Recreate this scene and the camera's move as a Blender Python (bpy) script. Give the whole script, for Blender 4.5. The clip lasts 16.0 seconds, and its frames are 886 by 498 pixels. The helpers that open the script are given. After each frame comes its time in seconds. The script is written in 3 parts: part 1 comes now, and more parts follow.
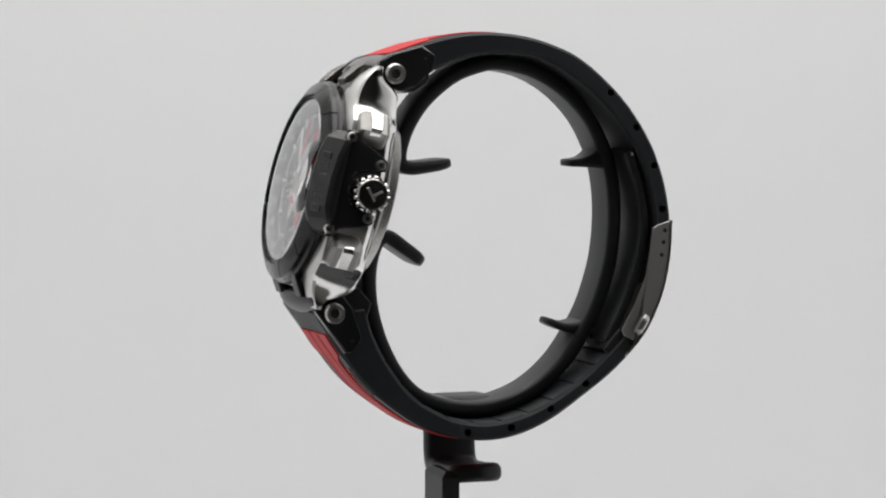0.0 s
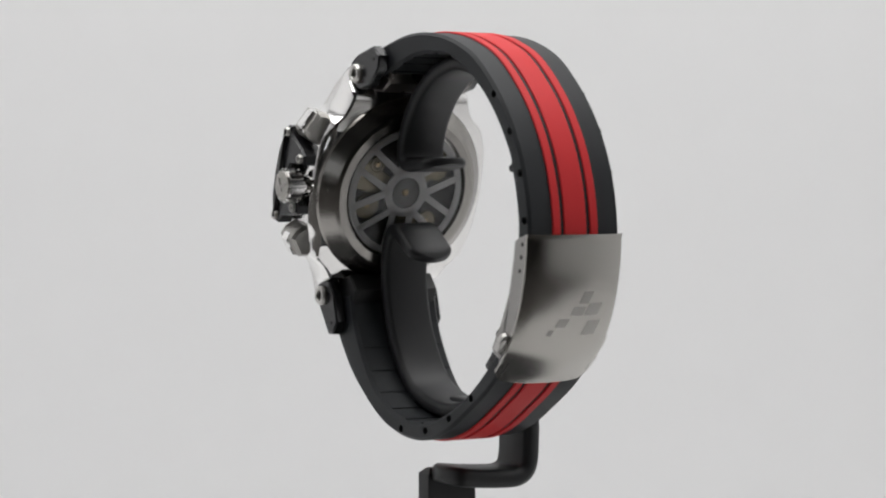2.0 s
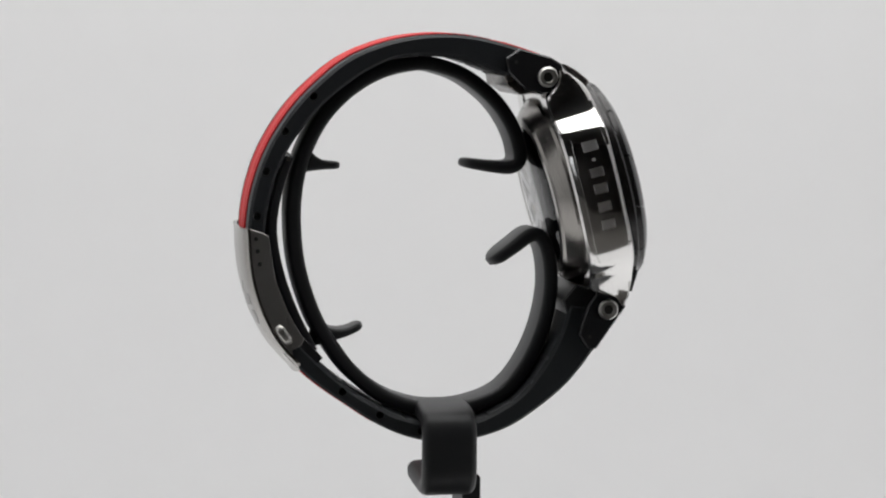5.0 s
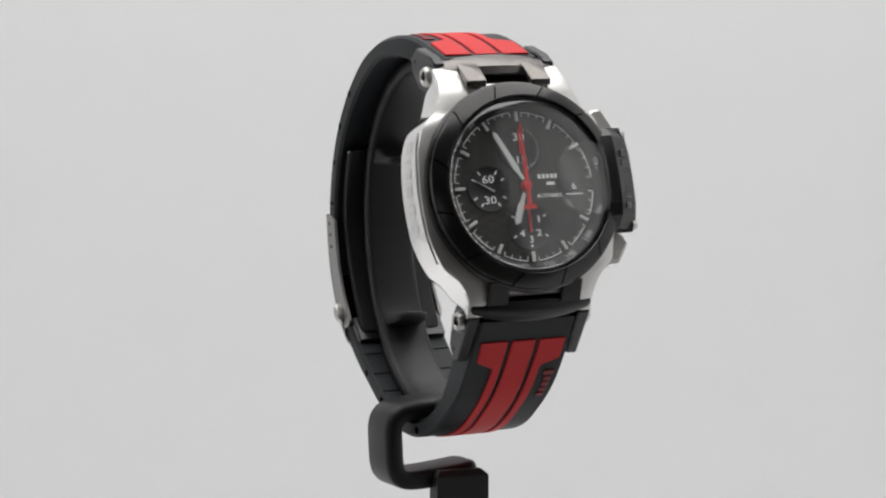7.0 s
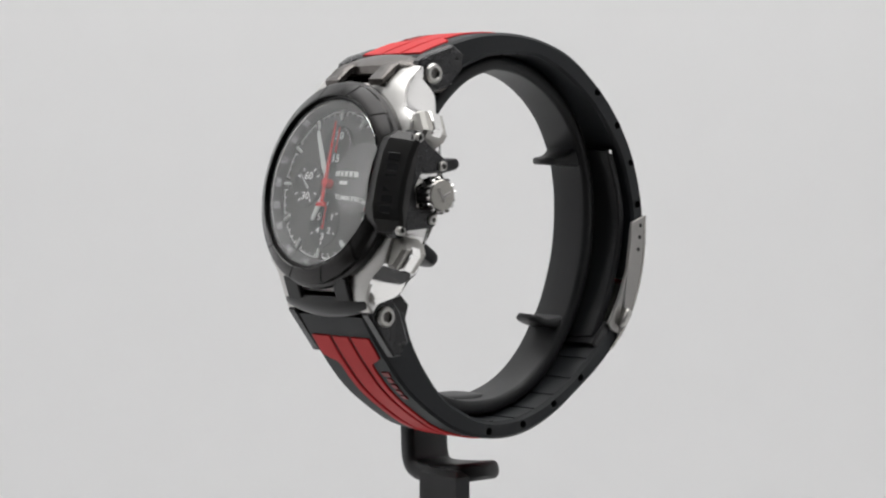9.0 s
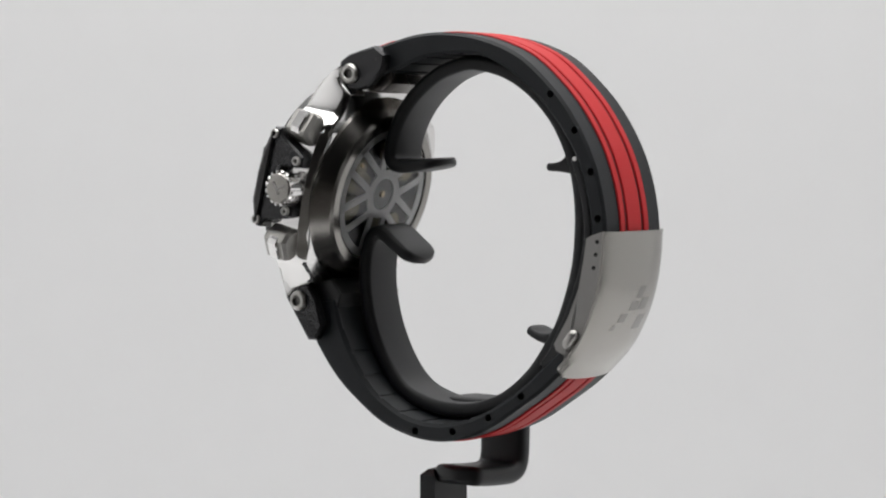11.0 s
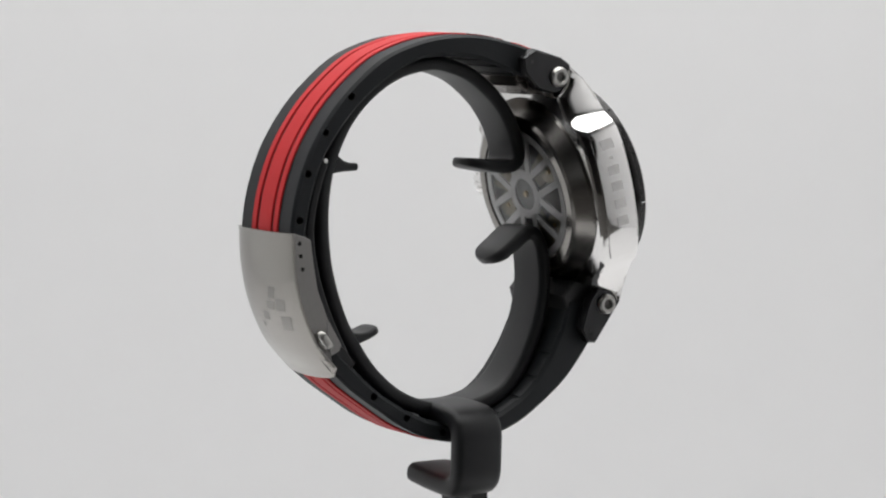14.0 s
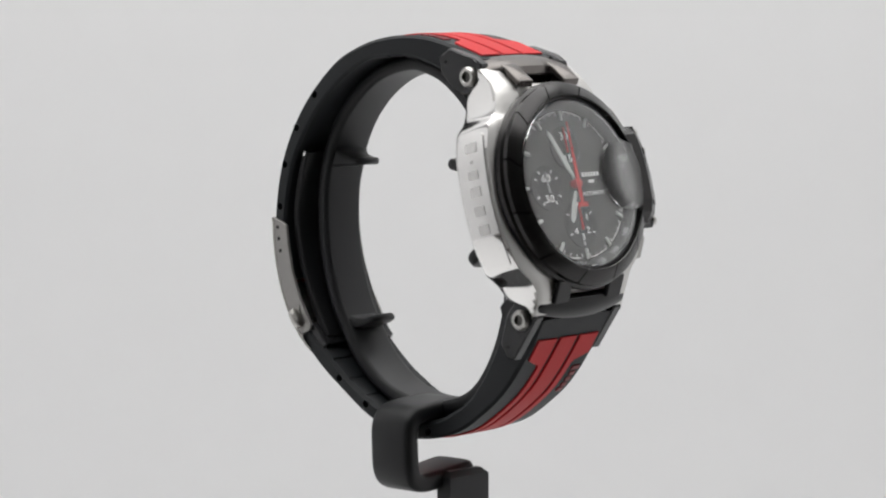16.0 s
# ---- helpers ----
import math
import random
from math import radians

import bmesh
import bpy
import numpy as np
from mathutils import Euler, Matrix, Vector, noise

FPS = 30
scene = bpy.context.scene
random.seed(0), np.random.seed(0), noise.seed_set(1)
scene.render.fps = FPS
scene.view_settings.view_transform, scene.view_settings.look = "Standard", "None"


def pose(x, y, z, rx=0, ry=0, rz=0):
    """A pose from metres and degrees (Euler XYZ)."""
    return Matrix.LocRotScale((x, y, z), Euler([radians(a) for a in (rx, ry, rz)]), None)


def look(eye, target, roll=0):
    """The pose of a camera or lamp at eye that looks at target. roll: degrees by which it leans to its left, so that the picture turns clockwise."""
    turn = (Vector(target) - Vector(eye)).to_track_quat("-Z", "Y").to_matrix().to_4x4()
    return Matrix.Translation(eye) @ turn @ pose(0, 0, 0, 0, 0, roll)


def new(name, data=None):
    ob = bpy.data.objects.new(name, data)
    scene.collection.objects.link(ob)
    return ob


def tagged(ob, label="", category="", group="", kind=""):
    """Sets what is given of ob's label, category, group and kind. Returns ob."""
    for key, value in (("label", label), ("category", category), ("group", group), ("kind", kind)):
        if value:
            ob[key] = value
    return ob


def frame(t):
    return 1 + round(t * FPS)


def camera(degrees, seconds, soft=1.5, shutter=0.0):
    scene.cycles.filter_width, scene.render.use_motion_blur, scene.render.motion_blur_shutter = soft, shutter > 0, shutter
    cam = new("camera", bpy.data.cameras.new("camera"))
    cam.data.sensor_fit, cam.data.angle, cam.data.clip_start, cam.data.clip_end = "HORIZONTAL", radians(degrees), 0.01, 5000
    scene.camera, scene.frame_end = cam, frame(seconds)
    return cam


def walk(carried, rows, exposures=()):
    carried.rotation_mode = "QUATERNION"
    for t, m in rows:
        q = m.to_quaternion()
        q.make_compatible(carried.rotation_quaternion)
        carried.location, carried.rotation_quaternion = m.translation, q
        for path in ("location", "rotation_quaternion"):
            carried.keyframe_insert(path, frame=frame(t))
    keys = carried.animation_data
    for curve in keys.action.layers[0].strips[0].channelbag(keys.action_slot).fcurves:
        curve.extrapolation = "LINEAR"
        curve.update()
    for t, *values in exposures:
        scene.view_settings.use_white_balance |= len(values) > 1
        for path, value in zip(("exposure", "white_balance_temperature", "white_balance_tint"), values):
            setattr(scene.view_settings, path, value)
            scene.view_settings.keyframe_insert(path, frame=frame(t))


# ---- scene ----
# ---- camera, standing still before the turning stand ----
cam = camera(19.99, 16.0, soft=2.1, shutter=0.4)
EYE = pose(-0.00218, -0.5, 0.01824, 90 - 4.04, 0, 0)
walk(cam, [(0.0, EYE), (16.0, EYE)], exposures=[(0.0, 0.0), (16.0, 0.0)])

# ---- light: a tent of white paper under one large soft lamp, in a dim room ----
world = bpy.data.worlds.new("world")
scene.world = world
world.use_nodes = True
world.node_tree.nodes["Background"].inputs[0].default_value = (0.9, 0.95, 1.0, 1)
world.node_tree.nodes["Background"].inputs[1].default_value = 0.02


def area_lamp(name, m, sx, sy, watts, colour):
    data = bpy.data.lights.new(name, "AREA")
    data.shape, data.size, data.size_y, data.energy, data.color = "RECTANGLE", sx, sy, watts, colour
    ob = new(name, data)
    ob.matrix_world = m
    return ob


area_lamp("softbox_top", look((0, 0.05, 0.62), (0, 0.06, 0)), 0.9, 0.75, 6.6, (1.0, 0.994, 0.982))

# ---- materials ----


def material(name, colour, rough=0.5, metal=0.0, grain=0.0, scale=900.0, bump=0.0, spec=0.5, wear=0.0, stretch=(1, 1, 1), coat=0.0):
    m = bpy.data.materials.new(name)
    m.use_nodes = True
    n, l = m.node_tree.nodes, m.node_tree.links
    b = n["Principled BSDF"]
    b.inputs["Base Color"].default_value = (*colour, 1)
    b.inputs["Roughness"].default_value = rough
    b.inputs["Metallic"].default_value = metal
    b.inputs["Specular IOR Level"].default_value = spec
    b.inputs["Coat Weight"].default_value = coat
    co = n.new("ShaderNodeTexCoord")
    mp = n.new("ShaderNodeMapping")
    mp.inputs["Scale"].default_value = stretch
    l.new(co.outputs["Object"], mp.inputs["Vector"])
    fine = n.new("ShaderNodeTexNoise")
    fine.inputs["Scale"].default_value = scale
    fine.inputs["Detail"].default_value = 4
    l.new(mp.outputs["Vector"], fine.inputs["Vector"])
    broad = n.new("ShaderNodeTexNoise")
    broad.inputs["Scale"].default_value = 70
    broad.inputs["Detail"].default_value = 3
    l.new(co.outputs["Object"], broad.inputs["Vector"])
    if grain:
        mix = n.new("ShaderNodeMix")
        mix.data_type = "RGBA"
        mix.inputs["A"].default_value = (*[c * (1 - grain) for c in colour], 1)
        mix.inputs["B"].default_value = (*[min(1, c * (1 + grain)) for c in colour], 1)
        l.new(fine.outputs["Fac"], mix.inputs["Factor"])
        l.new(mix.outputs["Result"], b.inputs["Base Color"])
    if wear:
        r = n.new("ShaderNodeMapRange")
        r.inputs["To Min"].default_value, r.inputs["To Max"].default_value = max(0.02, rough - wear), rough + wear
        l.new(broad.outputs["Fac"], r.inputs["Value"])
        l.new(r.outputs["Result"], b.inputs["Roughness"])
    if bump:
        bp = n.new("ShaderNodeBump")
        bp.inputs["Strength"].default_value, bp.inputs["Distance"].default_value = bump, 0.0001
        l.new(fine.outputs["Fac"], bp.inputs["Height"])
        l.new(bp.outputs["Normal"], b.inputs["Normal"])
    return m


def glass(name, ior=1.45, tint=(1, 1, 1)):
    m = bpy.data.materials.new(name)
    m.use_nodes = True
    b = m.node_tree.nodes["Principled BSDF"]
    b.inputs["Base Color"].default_value = (*tint, 1)
    b.inputs["Transmission Weight"].default_value = 1
    b.inputs["Roughness"].default_value = 0.0
    b.inputs["IOR"].default_value = ior
    return m


PAPER = material("white_paper", (0.80, 0.80, 0.805), 0.9, grain=0.01, scale=60, spec=0.2)
ROOM = material("dim_room_paint", (0.22, 0.205, 0.19), 0.8, grain=0.1, scale=6)
TABLE = material("black_table_paint", (0.085, 0.08, 0.074), 0.6, grain=0.15, scale=8)
STEEL = material("polished_steel", (0.80, 0.79, 0.78), 0.12, 1.0, grain=0.02, wear=0.04, scale=1500)
BRUSHED = material("brushed_steel", (0.345, 0.332, 0.312), 0.22, 1.0, grain=0.10, wear=0.04, scale=1500, bump=0.012, stretch=(1, 10, 10))
BACKSTEEL = material("satin_back_steel", (0.31, 0.297, 0.28), 0.22, 1.0, grain=0.05, wear=0.05, scale=2500, bump=0.01)
GUN = material("gunmetal_coating", (0.036, 0.035, 0.035), 0.22, 0.8, grain=0.05, wear=0.05, scale=2500, spec=0.6)
BLACKPVD = material("black_coating", (0.022, 0.022, 0.024), 0.24, 0.3, grain=0.05, wear=0.05, scale=2500, spec=0.6)
RUBBER = material("black_rubber", (0.0135, 0.0155, 0.018), 0.55, grain=0.15, wear=0.06, scale=3500, bump=0.12, spec=0.33)
RED = material("red_rubber", (0.60, 0.026, 0.030), 0.58, grain=0.05, wear=0.06, scale=3500, bump=0.10, spec=0.25)
DARKRED = material("dark_red_print", (0.25, 0.02, 0.025), 0.5)
PLASTIC = material("black_plastic", (0.0125, 0.013, 0.0145), 0.45, grain=0.1, wear=0.06, scale=2500, bump=0.05, spec=0.36)
PLATE = material("mirror_side_panel", (0.78, 0.77, 0.76), 0.08, 1.0, grain=0.02)
ENGRAVED = material("engraved_letter_grey", (0.68, 0.67, 0.66), 0.34, 1.0, grain=0.1)
WHITE = material("white_print", (0.85, 0.86, 0.85), 0.5)
PRINT = material("grey_print", (0.42, 0.43, 0.43), 0.5)
LUME = material("pale_lume", (0.62, 0.65, 0.63), 0.55, grain=0.03)
REDPRINT = material("red_lacquer", (0.62, 0.02, 0.02), 0.35)
SUB = material("subdial_black", (0.016, 0.016, 0.017), 0.45, grain=0.1, scale=4000, bump=0.05)
FLANGE = material("dial_flange_black", (0.018, 0.018, 0.019), 0.4, grain=0.1)
# near-black that puts the shade inside holes and gaps into the colour
HOLE = material("recess_shade_black", (0.006, 0.006, 0.006), 0.7)
MOVEMENT = material("movement_bridge", (0.16, 0.14, 0.10), 0.35, 0.9, grain=0.4, scale=900)
BRASS = material("pale_brass", (0.40, 0.31, 0.18), 0.35, 1.0, grain=0.05)
SATIN = material("satin_steel", (0.64, 0.63, 0.615), 0.46, 1.0, grain=0.04, wear=0.05, scale=2500, bump=0.01)
LINK = material("gunmetal_link", (0.15, 0.138, 0.13), 0.28, 0.9, grain=0.05, wear=0.05, scale=2500)
GUARD = material("dark_guard_coating", (0.040, 0.039, 0.039), 0.30, 0.6, grain=0.06, wear=0.05, scale=2500)
# the same link metal, darkened: the lower link's shade put into its colour
SHADEDLINK = material("gunmetal_link_in_shade", (0.020, 0.020, 0.021), 0.36, 0.2, grain=0.06, wear=0.05, scale=2500, spec=0.4)
SCREW = material("screw_steel", (0.50, 0.49, 0.47), 0.34, 1.0, grain=0.05, wear=0.05)
PUSHER = material("brushed_pusher_steel", (0.42, 0.41, 0.39), 0.48, 1.0, grain=0.05, wear=0.05, scale=2500)
# screw steel darkened for the shade at the bottom of the sockets
SOCKET = material("screw_socket_shade", (0.12, 0.115, 0.11), 0.4, 1.0)
ROTOR = material("grey_rotor_print", (0.48, 0.48, 0.48), 0.55, 0.2, grain=0.06)
EMBLEM = material("etched_steel", (0.33, 0.32, 0.31), 0.42, 1.0, grain=0.05)
ETCHED = material("etched_clasp_steel", (0.27, 0.262, 0.25), 0.30, 1.0, grain=0.06)
GLASS = glass("sapphire_crystal", 1.62)
LENS = glass("magnifier_glass", 1.5)
WINDOW = glass("back_window_glass", 1.3)


def carbon():
    m = material("carbon_weave_dial", (0.05, 0.05, 0.047), 0.36, grain=0.1, scale=4000)
    n, l = m.node_tree.nodes, m.node_tree.links
    b = n["Principled BSDF"]
    co = n.new("ShaderNodeTexCoord")
    ch = n.new("ShaderNodeTexChecker")
    ch.inputs["Color1"].default_value = (0.027, 0.027, 0.026, 1)
    ch.inputs["Color2"].default_value = (0.044, 0.043, 0.040, 1)
    l.new(co.outputs["Generated"], ch.inputs["Vector"])
    ch.inputs["Scale"].default_value = 17
    l.new(ch.outputs["Color"], b.inputs["Base Color"])
    return m


DIAL = carbon()

# glow of the added window pane, a weak fill from behind the camera
FILLGLOW = bpy.data.materials.new("added_window_glow")
FILLGLOW.use_nodes = True
FILLGLOW.node_tree.nodes["Principled BSDF"].inputs["Emission Color"].default_value = (0.95, 0.98, 1.0, 1)
FILLGLOW.node_tree.nodes["Principled BSDF"].inputs["Emission Strength"].default_value = 1.0

# ---- mesh helpers; lengths below are in millimetres ----
MM = 0.001


# the strap pulls the watch a little askew on its stand
SKEW = [False]


def askew(v):
    if SKEW[0]:
        v = Vector((v.x + 0.36 + 0.012 * min(v.y, 0) + 0.003 * max(v.y, 0), v.y + 0.6 * min(1, max(0, (v.y - 5) / 25)), v.z))
    return v


def part(name, bm, mat, parent=None, label="", sharp=35):
    bmesh.ops.recalc_face_normals(bm, faces=bm.faces)
    for v in bm.verts:
        v.co = askew(v.co) * MM
    me = bpy.data.meshes.new(name)
    bm.to_mesh(me)
    bm.free()
    me.materials.append(mat)
    for p in me.polygons:
        p.use_smooth = True
    me.set_sharp_from_angle(angle=radians(sharp))
    ob = new(name, me)
    ob.parent = parent
    if label:
        ob["label"] = label
    return ob


def inset(pts, d):
    """A closed outline moved inwards by d (counter-clockwise)."""
    out, n = [], len(pts)
    area = sum(pts[i][0] * pts[(i + 1) % n][1] - pts[(i + 1) % n][0] * pts[i][1] for i in range(n))
    s = 1 if area > 0 else -1
    for i in range(n):
        p, q, r = Vector(pts[i - 1]), Vector(pts[i]), Vector(pts[(i + 1) % n])
        a, b = (q - p).normalized(), (r - q).normalized()
        na, nb = Vector((-a.y, a.x)) * s, Vector((-b.y, b.x)) * s
        k = (na + nb)
        k = k / max(0.35, k.length_squared / 2) if k.length > 1e-6 else na
        out.append(tuple(q + k * d))
    return out


def slab(bm, pts, levels, m=Matrix(), bend=None):
    """A prism: outline pts (p, q) at levels (r, inset)."""
    rings = []
    for r, d in levels:
        ring = []
        for p, q in (inset(pts, d) if d else pts):
            v = Vector((p, q, r))
            if bend:
                v = bend(v)
            ring.append(bm.verts.new(m @ v))
        rings.append(ring)
    n = len(pts)
    for a, b in zip(rings, rings[1:]):
        for i in range(n):
            bm.faces.new((a[i], a[(i + 1) % n], b[(i + 1) % n], b[i]))
    bm.faces.new(rings[0][::-1])
    bm.faces.new(rings[-1])
    return bm


def lathe(bm, profile, m=Matrix(), seg=96, closed=False):
    """Turns the profile (radius, height) round the local z axis."""
    rings = []
    for r, h in profile:
        if r < 1e-6:
            rings.append([bm.verts.new(m @ Vector((0, 0, h)))])
        else:
            rings.append([bm.verts.new(m @ Vector((r * math.cos(2 * math.pi * i / seg), r * math.sin(2 * math.pi * i / seg), h))) for i in range(seg)])
    pairs = list(zip(rings, rings[1:])) + ([(rings[-1], rings[0])] if closed else [])
    for a, b in pairs:
        for i in range(seg if len(a) + len(b) > 2 else 0):
            j = (i + 1) % seg
            if len(a) == 1:
                bm.faces.new((a[0], b[i], b[j]))
            elif len(b) == 1:
                bm.faces.new((a[i], a[j], b[0]))
            else:
                bm.faces.new((a[i], a[j], b[j], b[i]))
    return bm


def smooth_line(pts, step=0.8):
    """A Catmull-Rom curve through pts, in even steps."""
    p = [Vector(q) for q in pts]
    p = [2 * p[0] - p[1]] + p + [2 * p[-1] - p[-2]]
    dense = []
    for i in range(1, len(p) - 2):
        for k in range(20):
            t = k / 20
            dense.append(0.5 * (2 * p[i] + (p[i + 1] - p[i - 1]) * t + (2 * p[i - 1] - 5 * p[i] + 4 * p[i + 1] - p[i + 2]) * t * t
                                + (3 * p[i] - p[i - 1] - 3 * p[i + 1] + p[i + 2]) * t ** 3))
    dense.append(p[-2])
    length = [0]
    for a, b in zip(dense, dense[1:]):
        length.append(length[-1] + (b - a).length)
    n = max(2, round(length[-1] / step))
    out, k = [], 0
    for i in range(n + 1):
        s = length[-1] * i / n
        while k < len(dense) - 2 and length[k + 1] < s:
            k += 1
        f = (s - length[k]) / max(1e-9, length[k + 1] - length[k])
        out.append(dense[k].lerp(dense[k + 1], min(1, f)))
    return out


def normals(line):
    """Unit normals to the left of a flat line."""
    out = []
    for i in range(len(line)):
        d = line[min(i + 1, len(line) - 1)] - line[max(i - 1, 0)]
        out.append(Vector((-d.y, d.x)).normalized())
    return out


def ribbon(bm, line, half, thick, m=Matrix(), round_=1.0, ends=0.0, arc=3):
    """A band along a flat line (p, q), of half width half(s) across r and of the given thickness, with rounded edges.
    s runs from 0 to 1; ends: length over which both ends are rounded off."""
    ns, rings, n = normals(line), [], len(line)
    total = sum((b - a).length for a, b in zip(line, line[1:]))
    run = 0
    for i, (c, k) in enumerate(zip(line, ns)):
        if i:
            run += (line[i] - line[i - 1]).length
        s = run / total
        h, t = half(s), (thick(s) if callable(thick) else thick)
        if ends:
            e = min(run, total - run)
            if e < ends:
                g = math.sqrt(max(0.03, 1 - (1 - e / ends) ** 2))
                h, t = h * g, t * (0.45 + 0.55 * g)
        rr = min(round_, t * 0.49, h * 0.49)
        ring = []
        for cx, cq, a0 in ((h - rr, t / 2 - rr, 0), (-h + rr, t / 2 - rr, 90), (-h + rr, -t / 2 + rr, 180), (h - rr, -t / 2 + rr, 270)):
            for a in range(arc + 1):
                w = radians(a0 + 90 * a / arc)
                u, v = cx + rr * math.cos(w), cq + rr * math.sin(w)
                o = c + k * v
                ring.append(bm.verts.new(m @ Vector((o.x, o.y, u))))
        rings.append(ring)
    q = len(rings[0])
    for a, b in zip(rings, rings[1:]):
        for i in range(q):
            bm.faces.new((a[i], a[(i + 1) % q], b[(i + 1) % q], b[i]))
    bm.faces.new(rings[0][::-1])
    bm.faces.new(rings[-1])
    return bm


def box(bm, c, size, m=Matrix(), bevel=0.15):
    x, y, z = size
    pts = [(c[0] - x / 2, c[1] - y / 2), (c[0] + x / 2, c[1] - y / 2), (c[0] + x / 2, c[1] + y / 2), (c[0] - x / 2, c[1] + y / 2)]
    b = min(bevel, x / 3, y / 3, z / 3)
    return slab(bm, pts, [(c[2] - z / 2, b), (c[2] - z / 2 + b, 0), (c[2] + z / 2 - b, 0), (c[2] + z / 2, b)], m)


def lettering(name, words, size, m, mat, parent, depth=0.05, wide=1.0, bold=0.0):
    """Raised writing; m places its centre, in millimetres."""
    cu = bpy.data.curves.new(name, "FONT")
    cu.body, cu.size, cu.extrude, cu.align_x, cu.align_y, cu.resolution_u = words, size, depth, "CENTER", "CENTER", 2
    cu.offset = bold
    tmp = new(name, cu)
    me = bpy.data.meshes.new_from_object(tmp.evaluated_get(bpy.context.evaluated_depsgraph_get()))
    bpy.data.objects.remove(tmp)
    me.transform(m @ Matrix.Diagonal((wide, 1, 1, 1)))
    for v in me.vertices:
        v.co = askew(v.co) * MM
    me.materials.append(mat)
    ob = new(name, me)
    ob.parent = parent
    return ob


# side plane: (p, q, r) = (y, z, x); head: dial plane, z away from it
SIDE = Matrix(((0, 0, 1, 0), (1, 0, 0, 0), (0, 1, 0, 0), (0, 0, 0, 1)))
FRONT = Matrix(((1, 0, 0, 0), (0, 0, -1, 0), (0, 1, 0, 0), (0, 0, 0, 1)))
HEAD = pose(0, -30.3, -3.4, 76)
# crown side: (p, q, r) = (u, n, x) on the head
FLANK = HEAD @ Matrix(((0, 0, 1, 0), (1, 0, 0, 0), (0, 1, 0, 0), (0, 0, 0, 1)))


def spot(x, u, n=0.0, turn=0.0):
    return HEAD @ pose(x, u, n, 0, 0, turn)


# ---- setting ----
def setting():
    w, front, back, top, low, r = 620, -300, 430, 640, -230, 90
    line = [(-188, low)] + [(back - r + r * math.sin(a), low + r - r * math.cos(a)) for a in [radians(x * 5) for x in range(19)]] + [(back, top)]
    bm = bmesh.new()
    ring = [(bm.verts.new((-w, y, z)), bm.verts.new((w, y, z))) for y, z in line]
    for a, b in zip(ring, ring[1:]):
        bm.faces.new((a[0], a[1], b[1], b[0]))
    tagged(part("backdrop", bm, PAPER, None, sharp=60), "seamless white paper sweep behind the watch", "backdrop", kind="structure")
    for side, name in ((-1, "wall_west"), (1, "wall_east")):
        bm = bmesh.new()
        box(bm, (side * (w + 6), (back - 520) / 2, (top + low) / 2), (10, back + 520, top - low), bevel=1)
        tagged(part(name, bm, PAPER), "white paper side of the light tent", "wall", kind="structure")
    bm = bmesh.new()
    box(bm, (0, (front + back) / 2, top + 8), (2 * w + 20, back - front, 10), bevel=1)
    tagged(part("ceiling", bm, PAPER), "white paper top of the light tent", "ceiling", kind="structure")
    bm = bmesh.new()
    box(bm, (0, -100, low - 24), (1700, 1500, 40), bevel=3)
    tagged(part("floor", bm, TABLE), "dark table top under the paper", "table top", kind="structure")
    # the dim room round the tent
    bm = bmesh.new()
    box(bm, (0, -600, 500), (5000, 5200, 2800), bevel=1)
    tagged(part("room_wall", bm, ROOM), "dim grey walls of the room behind the camera", "wall", kind="structure")
    # an added window behind the camera, for highlights and fill; its place is made up
    bm = bmesh.new()
    for x in (-1, 1):
        box(bm, (-1300 + x * 380, -3170, 100), (60, 50, 860), bevel=4)
    for z in (-1, 0, 1):
        box(bm, (-1300, -3168, 100 + z * 400), (760, 46, 60), bevel=4)
    frame_ = tagged(part("window_1", bm, PAPER), "white frame of an added, unseen window behind the camera", "window", kind="structure")
    bm = bmesh.new()
    box(bm, (-1300, -3186, 100), (740, 8, 800), bevel=1)
    part("pane", bm, FILLGLOW, frame_)


setting()

